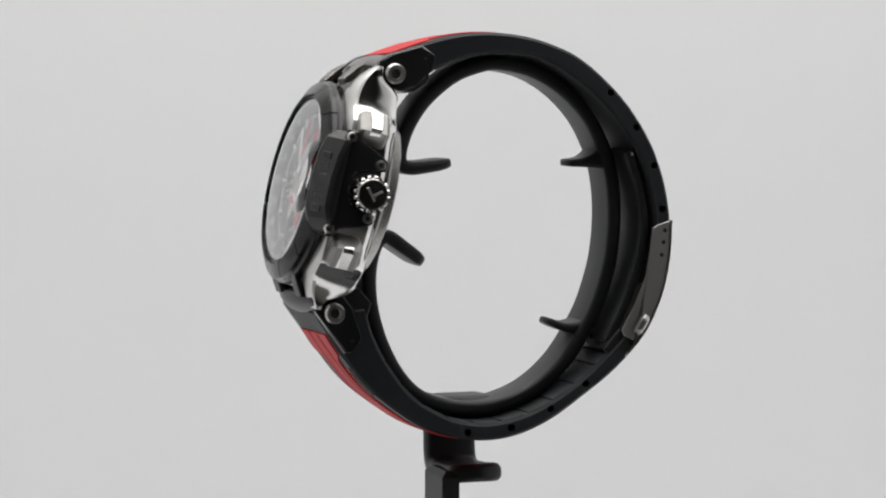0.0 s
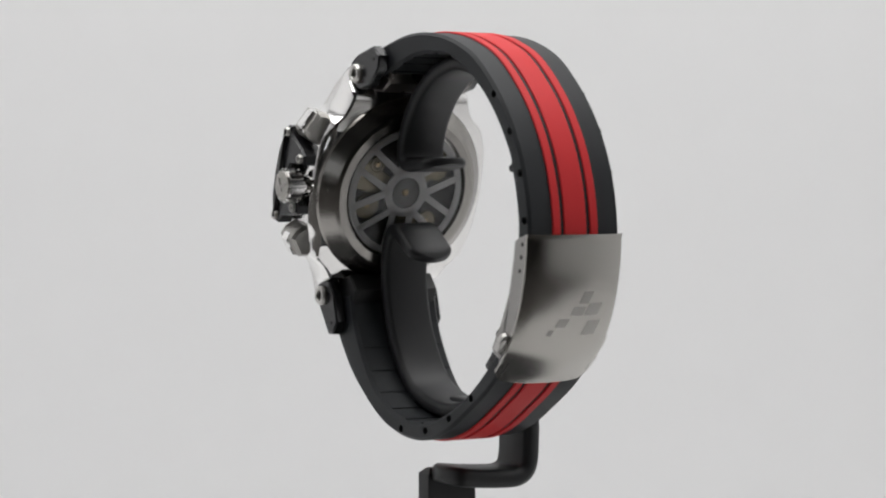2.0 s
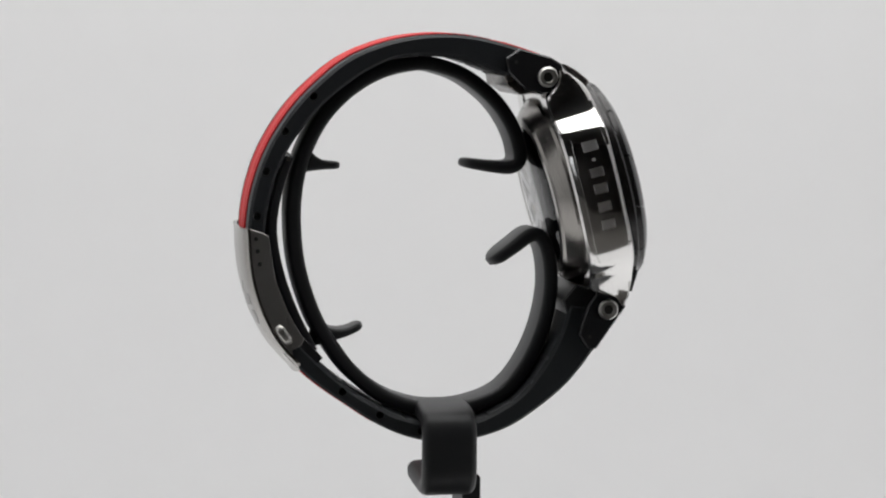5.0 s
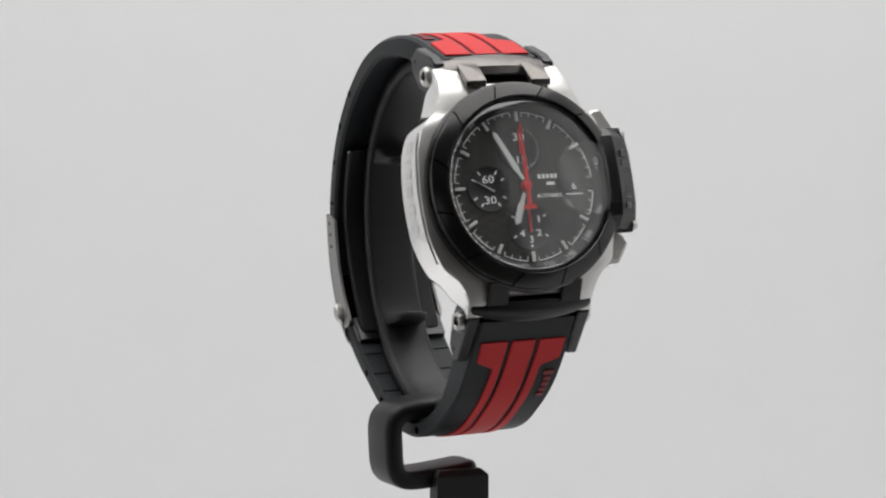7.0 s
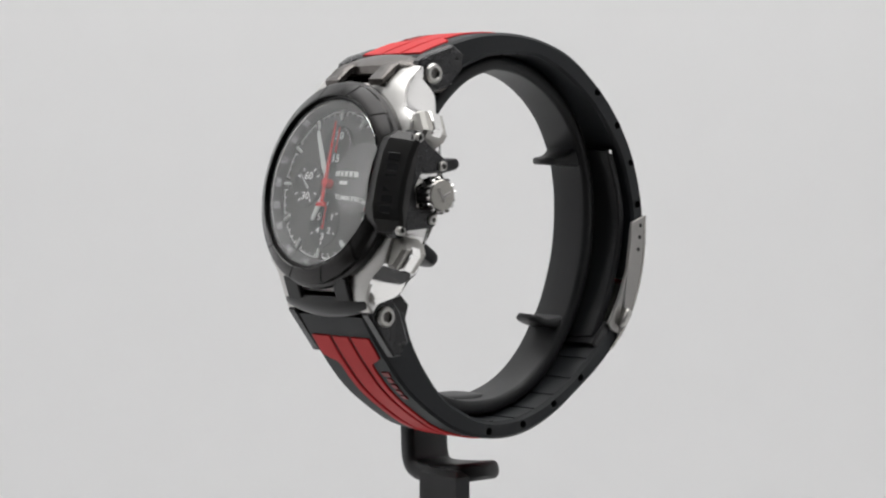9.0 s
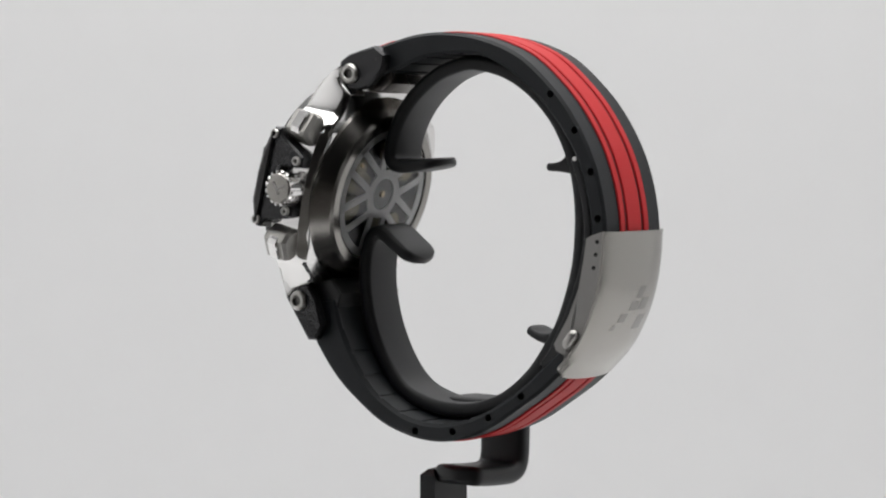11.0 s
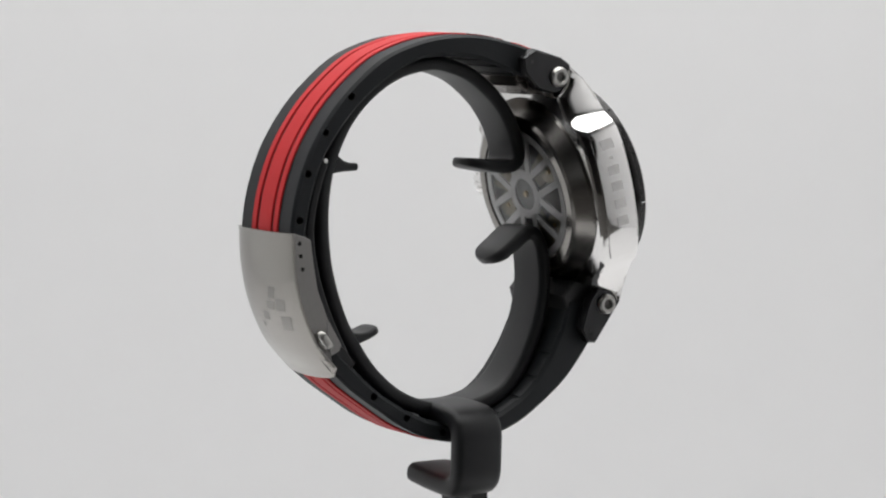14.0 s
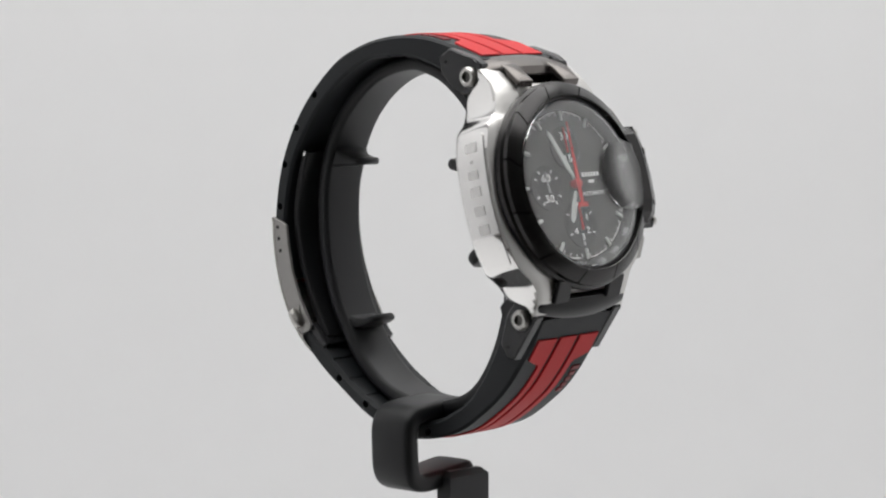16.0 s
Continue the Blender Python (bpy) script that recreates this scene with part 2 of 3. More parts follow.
# ---- the stand: a black plastic C ring with prongs, on a bent foot ----
def build_stand():
    stand = tagged(new("watch_stand"), "black plastic C-shaped watch display stand on a bent foot", "watch stand")
    ring = smooth_line([(-1.0, 0.4), (-6, -0.4), (-10.6, -0.7), (-12.5, 0.8), (-12.2, 4.1), (-10.3, 8.6), (-6.9, 13.1), (-1.7, 17.2), (3.2, 19.2), (7.8, 19.9),
                        (14.7, 18.5), (20.8, 15.2), (25.9, 10.4), (29.3, 5.0), (31.7, -1.7), (32.6, -10.0), (31.8, -19.5), (29.1, -28.5), (26.0, -34.3),
                        (21.5, -40.5), (15.5, -45.4), (9.0, -48.0), (3.0, -48.7), (-3.0, -48.0), (-9.1, -45.5), (-13.6, -40.5), (-17.0, -33.5), (-18.7, -26.2),
                        (-18.7, -20.0), (-17.4, -15.4), (-15.1, -14.1), (-11.4, -16.5), (-6.9, -19.8)], 0.7)
    part("ring", ribbon(bmesh.new(), ring, lambda s: 5.2, lambda s: 2.9 - 0.9 * max(0, 1 - s / 0.07) - 0.5 * max(0, (s - 0.95) / 0.05), SIDE, 1.1, 3.2, 4), PLASTIC, stand)
    for pts in ([(30.8, 1.0), (28.0, 0.2), (25.4, -0.1), (23.0, -0.1)], [(29.0, -33.0), (25.4, -33.4), (22.0, -33.0), (18.7, -31.6)]):
        line = smooth_line(pts, 0.5)
        part("prong", ribbon(bmesh.new(), line, lambda s: 4.6 - 1.4 * s, lambda s: 1.5 + 4.6 * (1 - s) ** 3, SIDE, 0.9, 1.4, 4), PLASTIC, stand)
    foot = smooth_line([(2.0, -48.5), (-4.0, -48.6), (-9.6, -49.0), (-12.3, -49.9), (-13.5, -52.0), (-13.5, -56.0), (-13.2, -60.0), (-12.2, -62.0), (-9.8, -62.9),
                        (-5.0, -62.7), (0.0, -62.2), (5.6, -61.4)], 0.7)
    side = Matrix(((1, 0, 0, 0), (0, 0, 1, 3.4), (0, 1, 0, 0), (0, 0, 0, 1)))
    part("bent_foot", ribbon(bmesh.new(), foot, lambda s: 5.4 + 0.5 * max(0, s - 0.6), 3.8, side, 1.5, 2.6, 4), PLASTIC, stand)
    bm = bmesh.new()
    box(bm, (0, -2.5, -143.5), (11.3, 3.6, 165.0), bevel=1.15)
    part("post", bm, PLASTIC, stand)
    # unseen black disc, added and sized to darken what the steel mirrors from below
    part("unseen_dark_disc", lathe(bmesh.new(), [(0, -229.9), (122, -229.9), (123, -229), (123, -226.5), (122, -225.5), (0, -225.5)]), PLASTIC, stand)
    return stand


# ---- the watch ----
def hole_row(bm, outline, half, holes, radius=0.78, soft=0.55):
    """A strap half: side outline (y, z), with round holes through it from side to side."""
    n, q = len(outline), 14
    rings = []
    for r, d in ((-half, soft), (-half + soft, 0), (half - soft, 0), (half, soft)):
        rings.append([bm.verts.new(SIDE @ Vector((p[0], p[1], r))) for p in (inset(outline, d) if d else outline)])
    for a, b in zip(rings, rings[1:]):
        for i in range(n):
            bm.faces.new((a[i], a[(i + 1) % n], b[(i + 1) % n], b[i]))
    tubes = []
    for y, z in holes:
        tubes.append([[bm.verts.new(SIDE @ Vector((y + radius * math.cos(2 * math.pi * i / q), z + radius * math.sin(2 * math.pi * i / q), r))) for i in range(q)]
                      for r in (-half, half)])
        for i in range(q):
            j = (i + 1) % q
            bm.faces.new((tubes[-1][0][i], tubes[-1][0][j], tubes[-1][1][j], tubes[-1][1][i]))
    for k, ring in ((0, rings[0]), (1, rings[-1])):
        edges = []
        for loop in [ring] + [t[k] for t in tubes]:
            for i in range(len(loop)):
                a, b = loop[i], loop[(i + 1) % len(loop)]
                edges.append(bm.edges.get((a, b)) or bm.edges.new((a, b)))
        bmesh.ops.triangle_fill(bm, edges=edges, use_beauty=True)
    return bm


def stripe(bm, line, lo, hi, lift=0.35, sink=0.5):
    """A raised strip on the strap's outer line between the widths lo(s) and hi(s)."""
    ns, rings, n = normals(line), [], len(line)
    for i, (c, k) in enumerate(zip(line, ns)):
        s = i / (n - 1)
        a, b = lo(i), hi(i)
        e = 0.14
        ring = []
        for x, h in ((a, -sink), (a, lift - e), (a + e, lift), (b - e, lift), (b, lift - e), (b, -sink)):
            o = c + k * h
            ring.append(bm.verts.new(SIDE @ Vector((o.x, o.y, x))))
        rings.append(ring)
    for a, b in zip(rings, rings[1:]):
        for i in range(6):
            bm.faces.new((a[i], a[(i + 1) % 6], b[(i + 1) % 6], b[i]))
    bm.faces.new(rings[0][::-1])
    bm.faces.new(rings[-1])
    return bm


def strap(watch, name, outer, inner, holes, first, wide, label, bars_at, ribs):
    out = smooth_line(outer, 0.8)
    inn = smooth_line(inner, 0.8)
    outline = [tuple(p) for p in out] + [tuple(p) for p in reversed(inn)]
    ob = part(name, hole_row(bmesh.new(), outline, 10.25, holes), RUBBER, watch, label, sharp=30)
    # outward normal must point away from the loop's middle
    line = out if (normals(out)[5].dot(out[5] - Vector((5, -14))) > 0) else list(reversed(out))
    start = 0 if (line[0] - out[0]).length < 1e-6 else len(line) - 1

    def arc(i):
        return abs(i - start) * 0.8

    def step(i, a, b):
        t = min(1, max(0, (arc(i) - wide) / 2.2))
        t = t * t * (3 - 2 * t)
        return a + (b - a) * t

    def cut(lo, hi, nm):
        keep = [i for i in range(len(line)) if arc(i) >= first]
        sub = [line[i] for i in keep]
        part(nm, stripe(bmesh.new(), sub, lambda i: lo(keep[i]), lambda i: hi(keep[i])), RED, ob, "raised red rubber stripe")
    cut(lambda i: -2.5, lambda i: 2.5, "stripe")
    cut(lambda i: 3.35, lambda i: step(i, 8.9, 5.1), "stripe")
    cut(lambda i: step(i, -8.9, -5.1), lambda i: -3.35, "stripe")
    # dark red name on the shoulder, as bars
    ns = normals(line)
    for k in range(5):
        i = min(range(len(line)), key=lambda j: abs(arc(j) - bars_at - k * 1.7))
        c, nv = line[i], ns[i]
        tang = Vector((nv.y, -nv.x))
        m = Matrix(((0, 0, 1, -7.7 if name[0] == "u" else 7.7), (tang.x, nv.x, 0, c.x), (tang.y, nv.y, 0, c.y), (0, 0, 0, 1)))
        bm = bmesh.new()
        box(bm, (0, 0.12, 0), (1.05, 0.3, 1.5 if k else 2.2), m, 0.08)
        part("name_bar", bm, DARKRED, ob)
    # cross grooves on the inner side stand between low treads
    inn_n = normals(inn)
    sign = 1 if inn_n[5].dot(Vector((5, -14)) - inn[5]) > 0 else -1
    for a, b in ribs:
        sub = inn[a:b]
        if len(sub) > 2:
            mid = [p - k * sign * 0.16 for p, k in zip(sub, inn_n[a:b])]
            part("tread", ribbon(bmesh.new(), mid, lambda s: 9.7, 0.7, SIDE, 0.25), RUBBER, ob)
    return ob


def screw(m, parent, r=1.85, h=1.0, name="screw", mat=None):
    """A round screw with a hexagonal socket; local z is its axis."""
    ob = part(name, lathe(bmesh.new(), [(0, -0.3), (r, -0.3), (r, h * 0.55), (r * 0.82, h), (r * 0.56, h), (r * 0.5, h - 0.15), (r * 0.5, h * 0.35), (0, h * 0.35)], m, 32), mat or SCREW, parent, "steel screw with a hexagon socket")
    bm = bmesh.new()
    slab(bm, [(r * 0.5 * math.cos(radians(60 * k)), r * 0.5 * math.sin(radians(60 * k))) for k in range(6)], [(h * 0.36, 0), (h * 0.42, 0)], m)
    part("socket", bm, SOCKET, ob)
    return ob


def along(rows, v):
    """Reads a table of (place, value) at v, rounded at its corners."""
    def plain(w):
        for (p, q), (r, t) in zip(rows, rows[1:]):
            if p <= w <= r:
                return q + (t - q) * (w - p) / (r - p)
        return rows[0][1] if w < rows[0][0] else rows[-1][1]
    return sum(plain(v + d) for d in (-0.8, -0.4, 0, 0.4, 0.8)) / 5


# half width of the case over its height u, and its front edge, top and back over u
EDGE = [(-23.6, 13.0), (-21.8, 13.0), (-19.8, 13.5), (-17.6, 14.7), (-16.3, 15.8), (-15.2, 17.5), (-14.2, 18.2), (-11.5, 19.3), (-8, 20.3), (-4, 20.7), (0, 20.9), (4, 20.7), (8, 20.3),
        (11, 19.4), (12.8, 18.6), (13.6, 17.9), (14.6, 16.2), (15.6, 15.6), (17.4, 14.8), (20, 14.0), (22.4, 13.4), (24.4, 13.2)]
TOP = [(-23.7, -3.9), (-22.2, -2.5), (-20, -1.4), (-17, -0.75), (-13, -0.55), (13, -0.55), (16.6, -0.75), (19, -1.1), (21, -2.0), (23, -3.7), (24.5, -5.4)]
RIM = [(-23.7, -4.3), (-22.2, -3.2), (-20, -2.1), (-17, -1.55), (-12, -1.35), (12, -1.35), (16.6, -1.6), (19, -2.0), (21, -2.8), (23, -4.2), (24.5, -5.7)]
BACK = [(-23.7, -4.9), (-22.4, -5.3), (-21.0, -6.6), (-20.2, -9.4), (-19.2, -10.3), (19.4, -10.3), (20.5, -9.9), (21.2, -8.0), (22.4, -6.8), (24.5, -6.3)]


def flank(u):
    """How far the case reaches sideways at the height u."""
    return along(EDGE, u)


def case_half(bm, side):
    """One half of the case, from the lower lug over the bowed flank to the upper lug."""
    rings, n = [], 110
    for i in range(n + 1):
        u = -23.6 + 48.0 * i / n
        x, t, f, b = flank(u), along(TOP, u), along(RIM, u), along(BACK, u)
        cut = 0.0
        if side > 0:
            # under the guard the flank lies deeper and has a broad chamfer
            cut = along([(-15, 0), (-11, 1), (11, 1), (14, 0)], u)
            x -= 0.9 * cut
        sec = [(8.7, t), (x - 2.5, t - 0.04), (x - 0.55, f + 0.14), (x - 0.2, f - 0.02), (x - 0.03, f + (b - f) * 0.07), (x + 0.12, f + (b - f) * 0.4), (x, f + (b - f) * 0.8),
               (x - 0.15 - 0.3 * cut, f + (b - f) * 0.88), (x - 0.5 - 0.6 * cut, f + (b - f) * 0.96), (x - 1.0 - 0.9 * cut, b), (8.7, b)]
        rings.append([bm.verts.new(HEAD @ Vector((side * p, u, q))) for p, q in sec])
    for a, b in zip(rings, rings[1:]):
        for k in range(len(a)):
            bm.faces.new((a[k], a[(k + 1) % len(a)], b[(k + 1) % len(a)], b[k]))
    bm.faces.new(rings[0][::-1])
    bm.faces.new(rings[-1])


def build_watch():
    watch = tagged(new("wristwatch"), "steel chronograph wristwatch on a black and red rubber strap", "wristwatch")

    SKEW[0] = True

    # case
    bm = bmesh.new()
    for side in (-1, 1):
        case_half(bm, side)
    slab(bm, [(-8.8, -20.3), (8.8, -20.3), (8.8, 20.6), (-8.8, 20.6)], [(-10.0, 0.3), (-9.6, 0), (-2.4, 0), (-1.6, 0.6)], HEAD)
    case = part("case", bm, STEEL, watch, "polished steel watch case with four lugs", sharp=26)
    case.data.materials.append(SATIN)
    front = HEAD.to_3x3() @ Vector((0, 0, 1))
    for f in case.data.polygons:
        if f.normal.dot(front) > 0.25:
            f.material_index = 1
    # mirror panel on the plain flank, with its name as bars
    arc = [Vector((-flank(u) - 0.13, u)) for u in [11.6 - 1.0 * k for k in range(26)]]
    part("side_panel", ribbon(bmesh.new(), arc, lambda s: 3.5 - 0.5 * (2 * s - 1) ** 6, 0.2, HEAD @ pose(0, 0, -5.4), 0.09), PLATE, case, "polished panel on the case flank")
    for u, tall, wide in ((9.4, 2.0, 3.0), (6.7, 0.6, 0.7), (4.2, 1.8, 2.6), (1.0, 1.9, 2.6), (-2.6, 1.9, 2.6), (-6.2, 1.9, 2.6)):
        bm = bmesh.new()
        tilt = math.degrees(math.atan2(flank(u - 1) - flank(u + 1), 2))
        box(bm, (0, 0, 0), (0.12, tall, wide), HEAD @ pose(-flank(u) - 0.27, u, -5.3, 0, 0, -tilt), 0.04)
        part("name_bar", bm, ENGRAVED, case)

    # bezel: a sloping black ring with raised sectors between shallow grooves
    bezel = part("bezel", lathe(bmesh.new(), [(16.4, -1.3), (19.9, -1.3), (20.2, -0.6), (20.2, 0.5), (19.9, 0.9), (16.9, 2.7), (16.4, 2.7)], HEAD, 128, True), GUN, watch, "gunmetal bezel in raised sectors")
    for k in range(12):
        a0, a1 = 30 * k + 16.1, 30 * k + 45.1
        bm = bmesh.new()
        rings = []
        for i in range(13):
            a = radians(a0 + (a1 - a0) * i / 12)
            rings.append([bm.verts.new(HEAD @ Vector((r * math.cos(a + sk), r * math.sin(a + sk), h))) for r, h, sk in
                          ((16.9, 2.5, 0.042), (16.9, 3.2, 0.042), (17.1, 3.4, 0.04), (19.3, 2.3, -0.038), (19.7, 1.9, -0.042), (19.75, 0.9, -0.042))])
        for p, q in zip(rings, rings[1:]):
            for i in range(6):
                bm.faces.new((p[i], p[(i + 1) % 6], q[(i + 1) % 6], q[i]))
        bm.faces.new(rings[0])
        bm.faces.new(rings[-1][::-1])
        part("bezel_sector", bm, GUN, bezel)

    # dial with its flange, scales and subdials
    dial = part("dial", lathe(bmesh.new(), [(0, -0.6), (15.9, -0.6), (15.9, 0), (0, 0)], HEAD, 96), DIAL, watch, "dark carbon-weave dial with white markers")
    flange = part("flange", lathe(bmesh.new(), [(16.3, 0.02), (16.3, 1.95), (16.15, 1.95), (14.55, 0.25), (14.5, 0.02)], HEAD, 96, True), FLANGE, watch, "black sloping flange with a speed scale")
    for k in range(12):
        a = radians(90 - 30 * k)
        if k in (3,):
            continue
        bm = bmesh.new()
        box(bm, (13.4, 0, 0.3), (1.9, 0.6, 0.5), HEAD @ pose(0, 0, 0, 0, 0, 90 - 30 * k), 0.12)
        part("hour_marker", bm, LUME, dial)
    for k in range(12):
        bm = bmesh.new()
        a0 = 90 - 30 * k - 15
        line = [Vector((14.2 * math.cos(radians(a0 + j)), 14.2 * math.sin(radians(a0 + j)))) for j in range(-10, 11, 2)]
        ribbon(bm, line, lambda s: 0.03, 0.18, HEAD @ pose(0, 0, 0.05), 0.01, 0, 1)
        for j in (-10, -3.4, 3.4, 10):
            box(bm, (13.8, 0, 0.05), (0.8 if abs(j) > 5 else 0.6, 0.17, 0.06), HEAD @ pose(0, 0, 0, 0, 0, a0 + j), 0.01)
        part("minute_track", bm, WHITE, dial)
    for words, a in (("240", 12), ("180", -20), ("160", -42), ("140", -62), ("120", -80), ("110", -100), ("100", -122), ("90", -146), ("85", -163), ("80", 180), ("75", 163), ("70", 146), ("65", 130)):
        m = HEAD @ pose(0, 0, 0, 0, 0, a) @ pose(15.34, 0, 1.15, 0, -46.7, 0) @ pose(0, 0, 0, 0, 0, 90)
        lettering("scale_number", words, 1.6, m, PRINT, flange, 0.03, 1.0, 0.02)
    for x, u, r, words in ((-7.4, -0.2, 4.4, ((0, 1.75, "60"), (0, -2.2, "30"))), (0, 7.2, 4.35, ((0, 2.2, "30"), (0, -2.2, "15"))),
                           (0.1, -7.6, 4.6, ((2.0, 1.2, "1"), (1.75, -1.4, "2"), (0, -2.6, "3"), (-1.75, -1.4, "4"), (-2.0, 1.2, "5")))):
        sub = part("subdial", lathe(bmesh.new(), [(0, 0.06), (r - 0.35, 0.06), (r - 0.2, 0.16), (r, 0.16), (r, 0.0)], spot(x, u), 64), SUB, dial, "black round subdial with white numerals")
        for dx, du, w in words:
            lettering("numeral", w, 2.1 if len(w) > 1 else 1.8, spot(x + dx, u + du, 0.1), WHITE, sub, 0.03, 1.25, 0.02)
        for k in range(12 if x < -1 else 0):
            if k % 3 and k not in ():
                bm = bmesh.new()
                box(bm, (r - 0.95, 0, 0.1), (0.8, 0.3, 0.06), spot(x, u, 0, 30 * k), 0.02)
                part("tick", bm, WHITE, sub)
        for k in range(-6, 7 if u > 5 else -6):
            bm = bmesh.new()
            box(bm, (r - 0.55, 0, 0.18), (0.5, 0.12, 0.05), spot(x, u, 0, 12 * k), 0.01)
            part("tick", bm, WHITE, sub)
        for k in range(0, 360 if u < -5 else 0, 30):
            if k % 60:
                bm = bmesh.new()
                box(bm, (r - 0.8, 0, 0.1), (0.7, 0.26, 0.06), spot(x, u, 0, k), 0.02)
                part("tick", bm, WHITE, sub)
    # maker's name as bars, and the legible word under it
    for k in range(6):
        bm = bmesh.new()
        box(bm, (5.55 - 2.2 + k * 0.88, 1.75, 0.06), (0.62, 0.85, 0.08), HEAD, 0.02)
        part("name_bar", bm, WHITE, dial)
    bm = bmesh.new()
    box(bm, (5.55, 0.35, 0.06), (1.7, 0.6, 0.06), HEAD, 0.02)
    part("name_bar", bm, WHITE, dial)
    lettering("dial_word", "AUTOMATIC", 1.1, spot(5.6, -2.0, 0.06), WHITE, dial, 0.03, 1.0, 0.012)
    # date window
    bm = bmesh.new()
    box(bm, (10.9, -0.3, 0.06), (2.7, 2.2, 0.1), HEAD, 0.04)
    date = part("date_window", bm, SUB, dial, "black date window")
    lettering("date_number", "6", 1.7, spot(10.9, -0.25, 0.12), WHITE, date, 0.02)
    bm = bmesh.new()
    box(bm, (10.9, -1.5, 0.08), (2.9, 0.2, 0.1), HEAD, 0.03)
    part("date_rule", bm, WHITE, date)

    # pointers
    def pointer(name, pts, h, turn, mat, x=0.0, u=0.0, label=""):
        return part(name, slab(bmesh.new(), pts, [(h, 0), (h + 0.16, 0), (h + 0.26, 0.12)], spot(x, u, 0, turn)), mat, watch, label)
    pointer("hour_pointer", [(-0.3, 1.5), (-0.45, 3.4), (-0.68, 4.0), (-0.6, 7.3), (0, 8.0), (0.6, 7.3), (0.68, 4.0), (0.45, 3.4), (0.3, 1.5)], 0.75, 158, LUME, label="pale broad hour pointer")
    pointer("minute_pointer", [(-0.3, 1.2), (-0.4, 3.0), (-0.62, 3.6), (-0.5, 11.0), (0, 11.9), (0.5, 11.0), (0.62, 3.6), (0.4, 3.0), (0.3, 1.2)], 1.05, 28.5, LUME, label="pale broad minute pointer")
    sweep = pointer("sweep_pointer", [(-0.42, -4.4), (-0.42, 2.5), (-0.14, 11.9), (0.14, 11.9), (0.42, 2.5), (0.42, -4.4)], 1.4, 0, REDPRINT, label="red centre sweep pointer")
    bm = bmesh.new()
    slab(bm, [(-1.45, -4.6), (1.45, -4.6), (1.2, -3.7), (-1.2, -3.7)], [(1.4, 0), (1.7, 0.05)], HEAD)
    slab(bm, [(0.28 * math.cos(a), 0.28 * math.sin(a)) for a in [radians(30 * k) for k in range(12)]], [(0.3, 0), (1.9, 0)], HEAD)
    part("counterweight", bm, REDPRINT, sweep)
    part("hub", lathe(bmesh.new(), [(0, 0.2), (0.9, 0.2), (0.9, 1.65), (0.55, 1.8), (0, 1.8)], HEAD, 32), REDPRINT, sweep)
    pointer("small_pointer", [(-0.22, -1.0), (-0.12, 3.9), (0.12, 3.9), (0.22, -1.0)], 0.3, 0, REDPRINT, 0, 7.2, "small red counter pointer")
    pointer("small_pointer", [(-0.25, -1.2), (-0.15, 3.2), (0.15, 3.2), (0.25, -1.2)], 0.3, 0, REDPRINT, 0.1, -7.6, "small red counter pointer")
    SKEW[0] = False
    seconds = part("seconds_pointer", slab(bmesh.new(), [(-0.22, -1.1), (-0.08, 3.3), (0.08, 3.3), (0.22, -1.1)], [(0.3, 0), (0.5, 0.05)]), PRINT, watch, "small grey seconds pointer")
    SKEW[0] = True

    # crystal and date magnifier
    prof = [(16.2, 2.0), (16.2, 2.8)] + [(16.0 * math.cos(radians(a)), 2.9 + 0.75 * math.sin(radians(a))) for a in range(0, 90, 9)] + [(0, 3.65), (0, 2.7)] + \
           [(15.6 * math.sin(radians(a)), 2.1 + 0.6 * math.cos(radians(a))) for a in range(9, 91, 9)] + [(15.6, 2.0)]
    crystal = part("crystal", lathe(bmesh.new(), prof, HEAD, 96, True), GLASS, watch, "domed clear watch crystal", sharp=50)
    crystal.visible_shadow = False
    bm = bmesh.new()
    cap = []
    for i in range(9):
        a = i / 8
        cap.append((7.0 * a, 0.12 + 1.25 * (1 - a * a)))
    lathe(bm, cap + [(7.05, 0.06), (7.05, 0.0), (0, 0.0)], HEAD @ pose(12.4, 0.6, 3.56, 0, 2.2, 0), 64)
    bmesh.ops.bisect_plane(bm, geom=bm.verts[:] + bm.edges[:] + bm.faces[:], plane_co=HEAD @ Vector((16.3, 0, 0)), plane_no=HEAD.to_3x3() @ Vector((1, 0, 0)), clear_outer=True)
    bmesh.ops.holes_fill(bm, edges=[e for e in bm.edges if e.is_boundary])
    lens = part("date_magnifier", bm, LENS, watch, "clear domed date magnifier on the crystal", sharp=20)
    lens.visible_shadow = False

    # crown guard over the bezel
    ridge = [(10.3, -0.5), (10.3, 1.2), (8.6, 3.1), (5.5, 3.9), (0.8, 4.3), (-4.7, 4.2), (-6.9, 3.5), (-9.0, 1.8), (-9.4, -0.5)]

    def shape_guard(v):
        u, n, k = v
        x = (16.1 - 0.012 * u * u, 18.5, 22.6, 23.2)[int(k)]
        drop = (0.5, 0, 2.6, 3.4)[int(k)]
        return Vector((u * (1, 1, 0.98, 0.94)[int(k)], max(n - drop, -0.5 + 0.05 * n) if n > 0 else n, x))
    guard = part("crown_guard", slab(bmesh.new(), ridge, [(0, 0), (1, 0), (2, 0), (3, 0)], FLANK, shape_guard), GUARD, watch, "black crown guard screwed to the case", sharp=14)
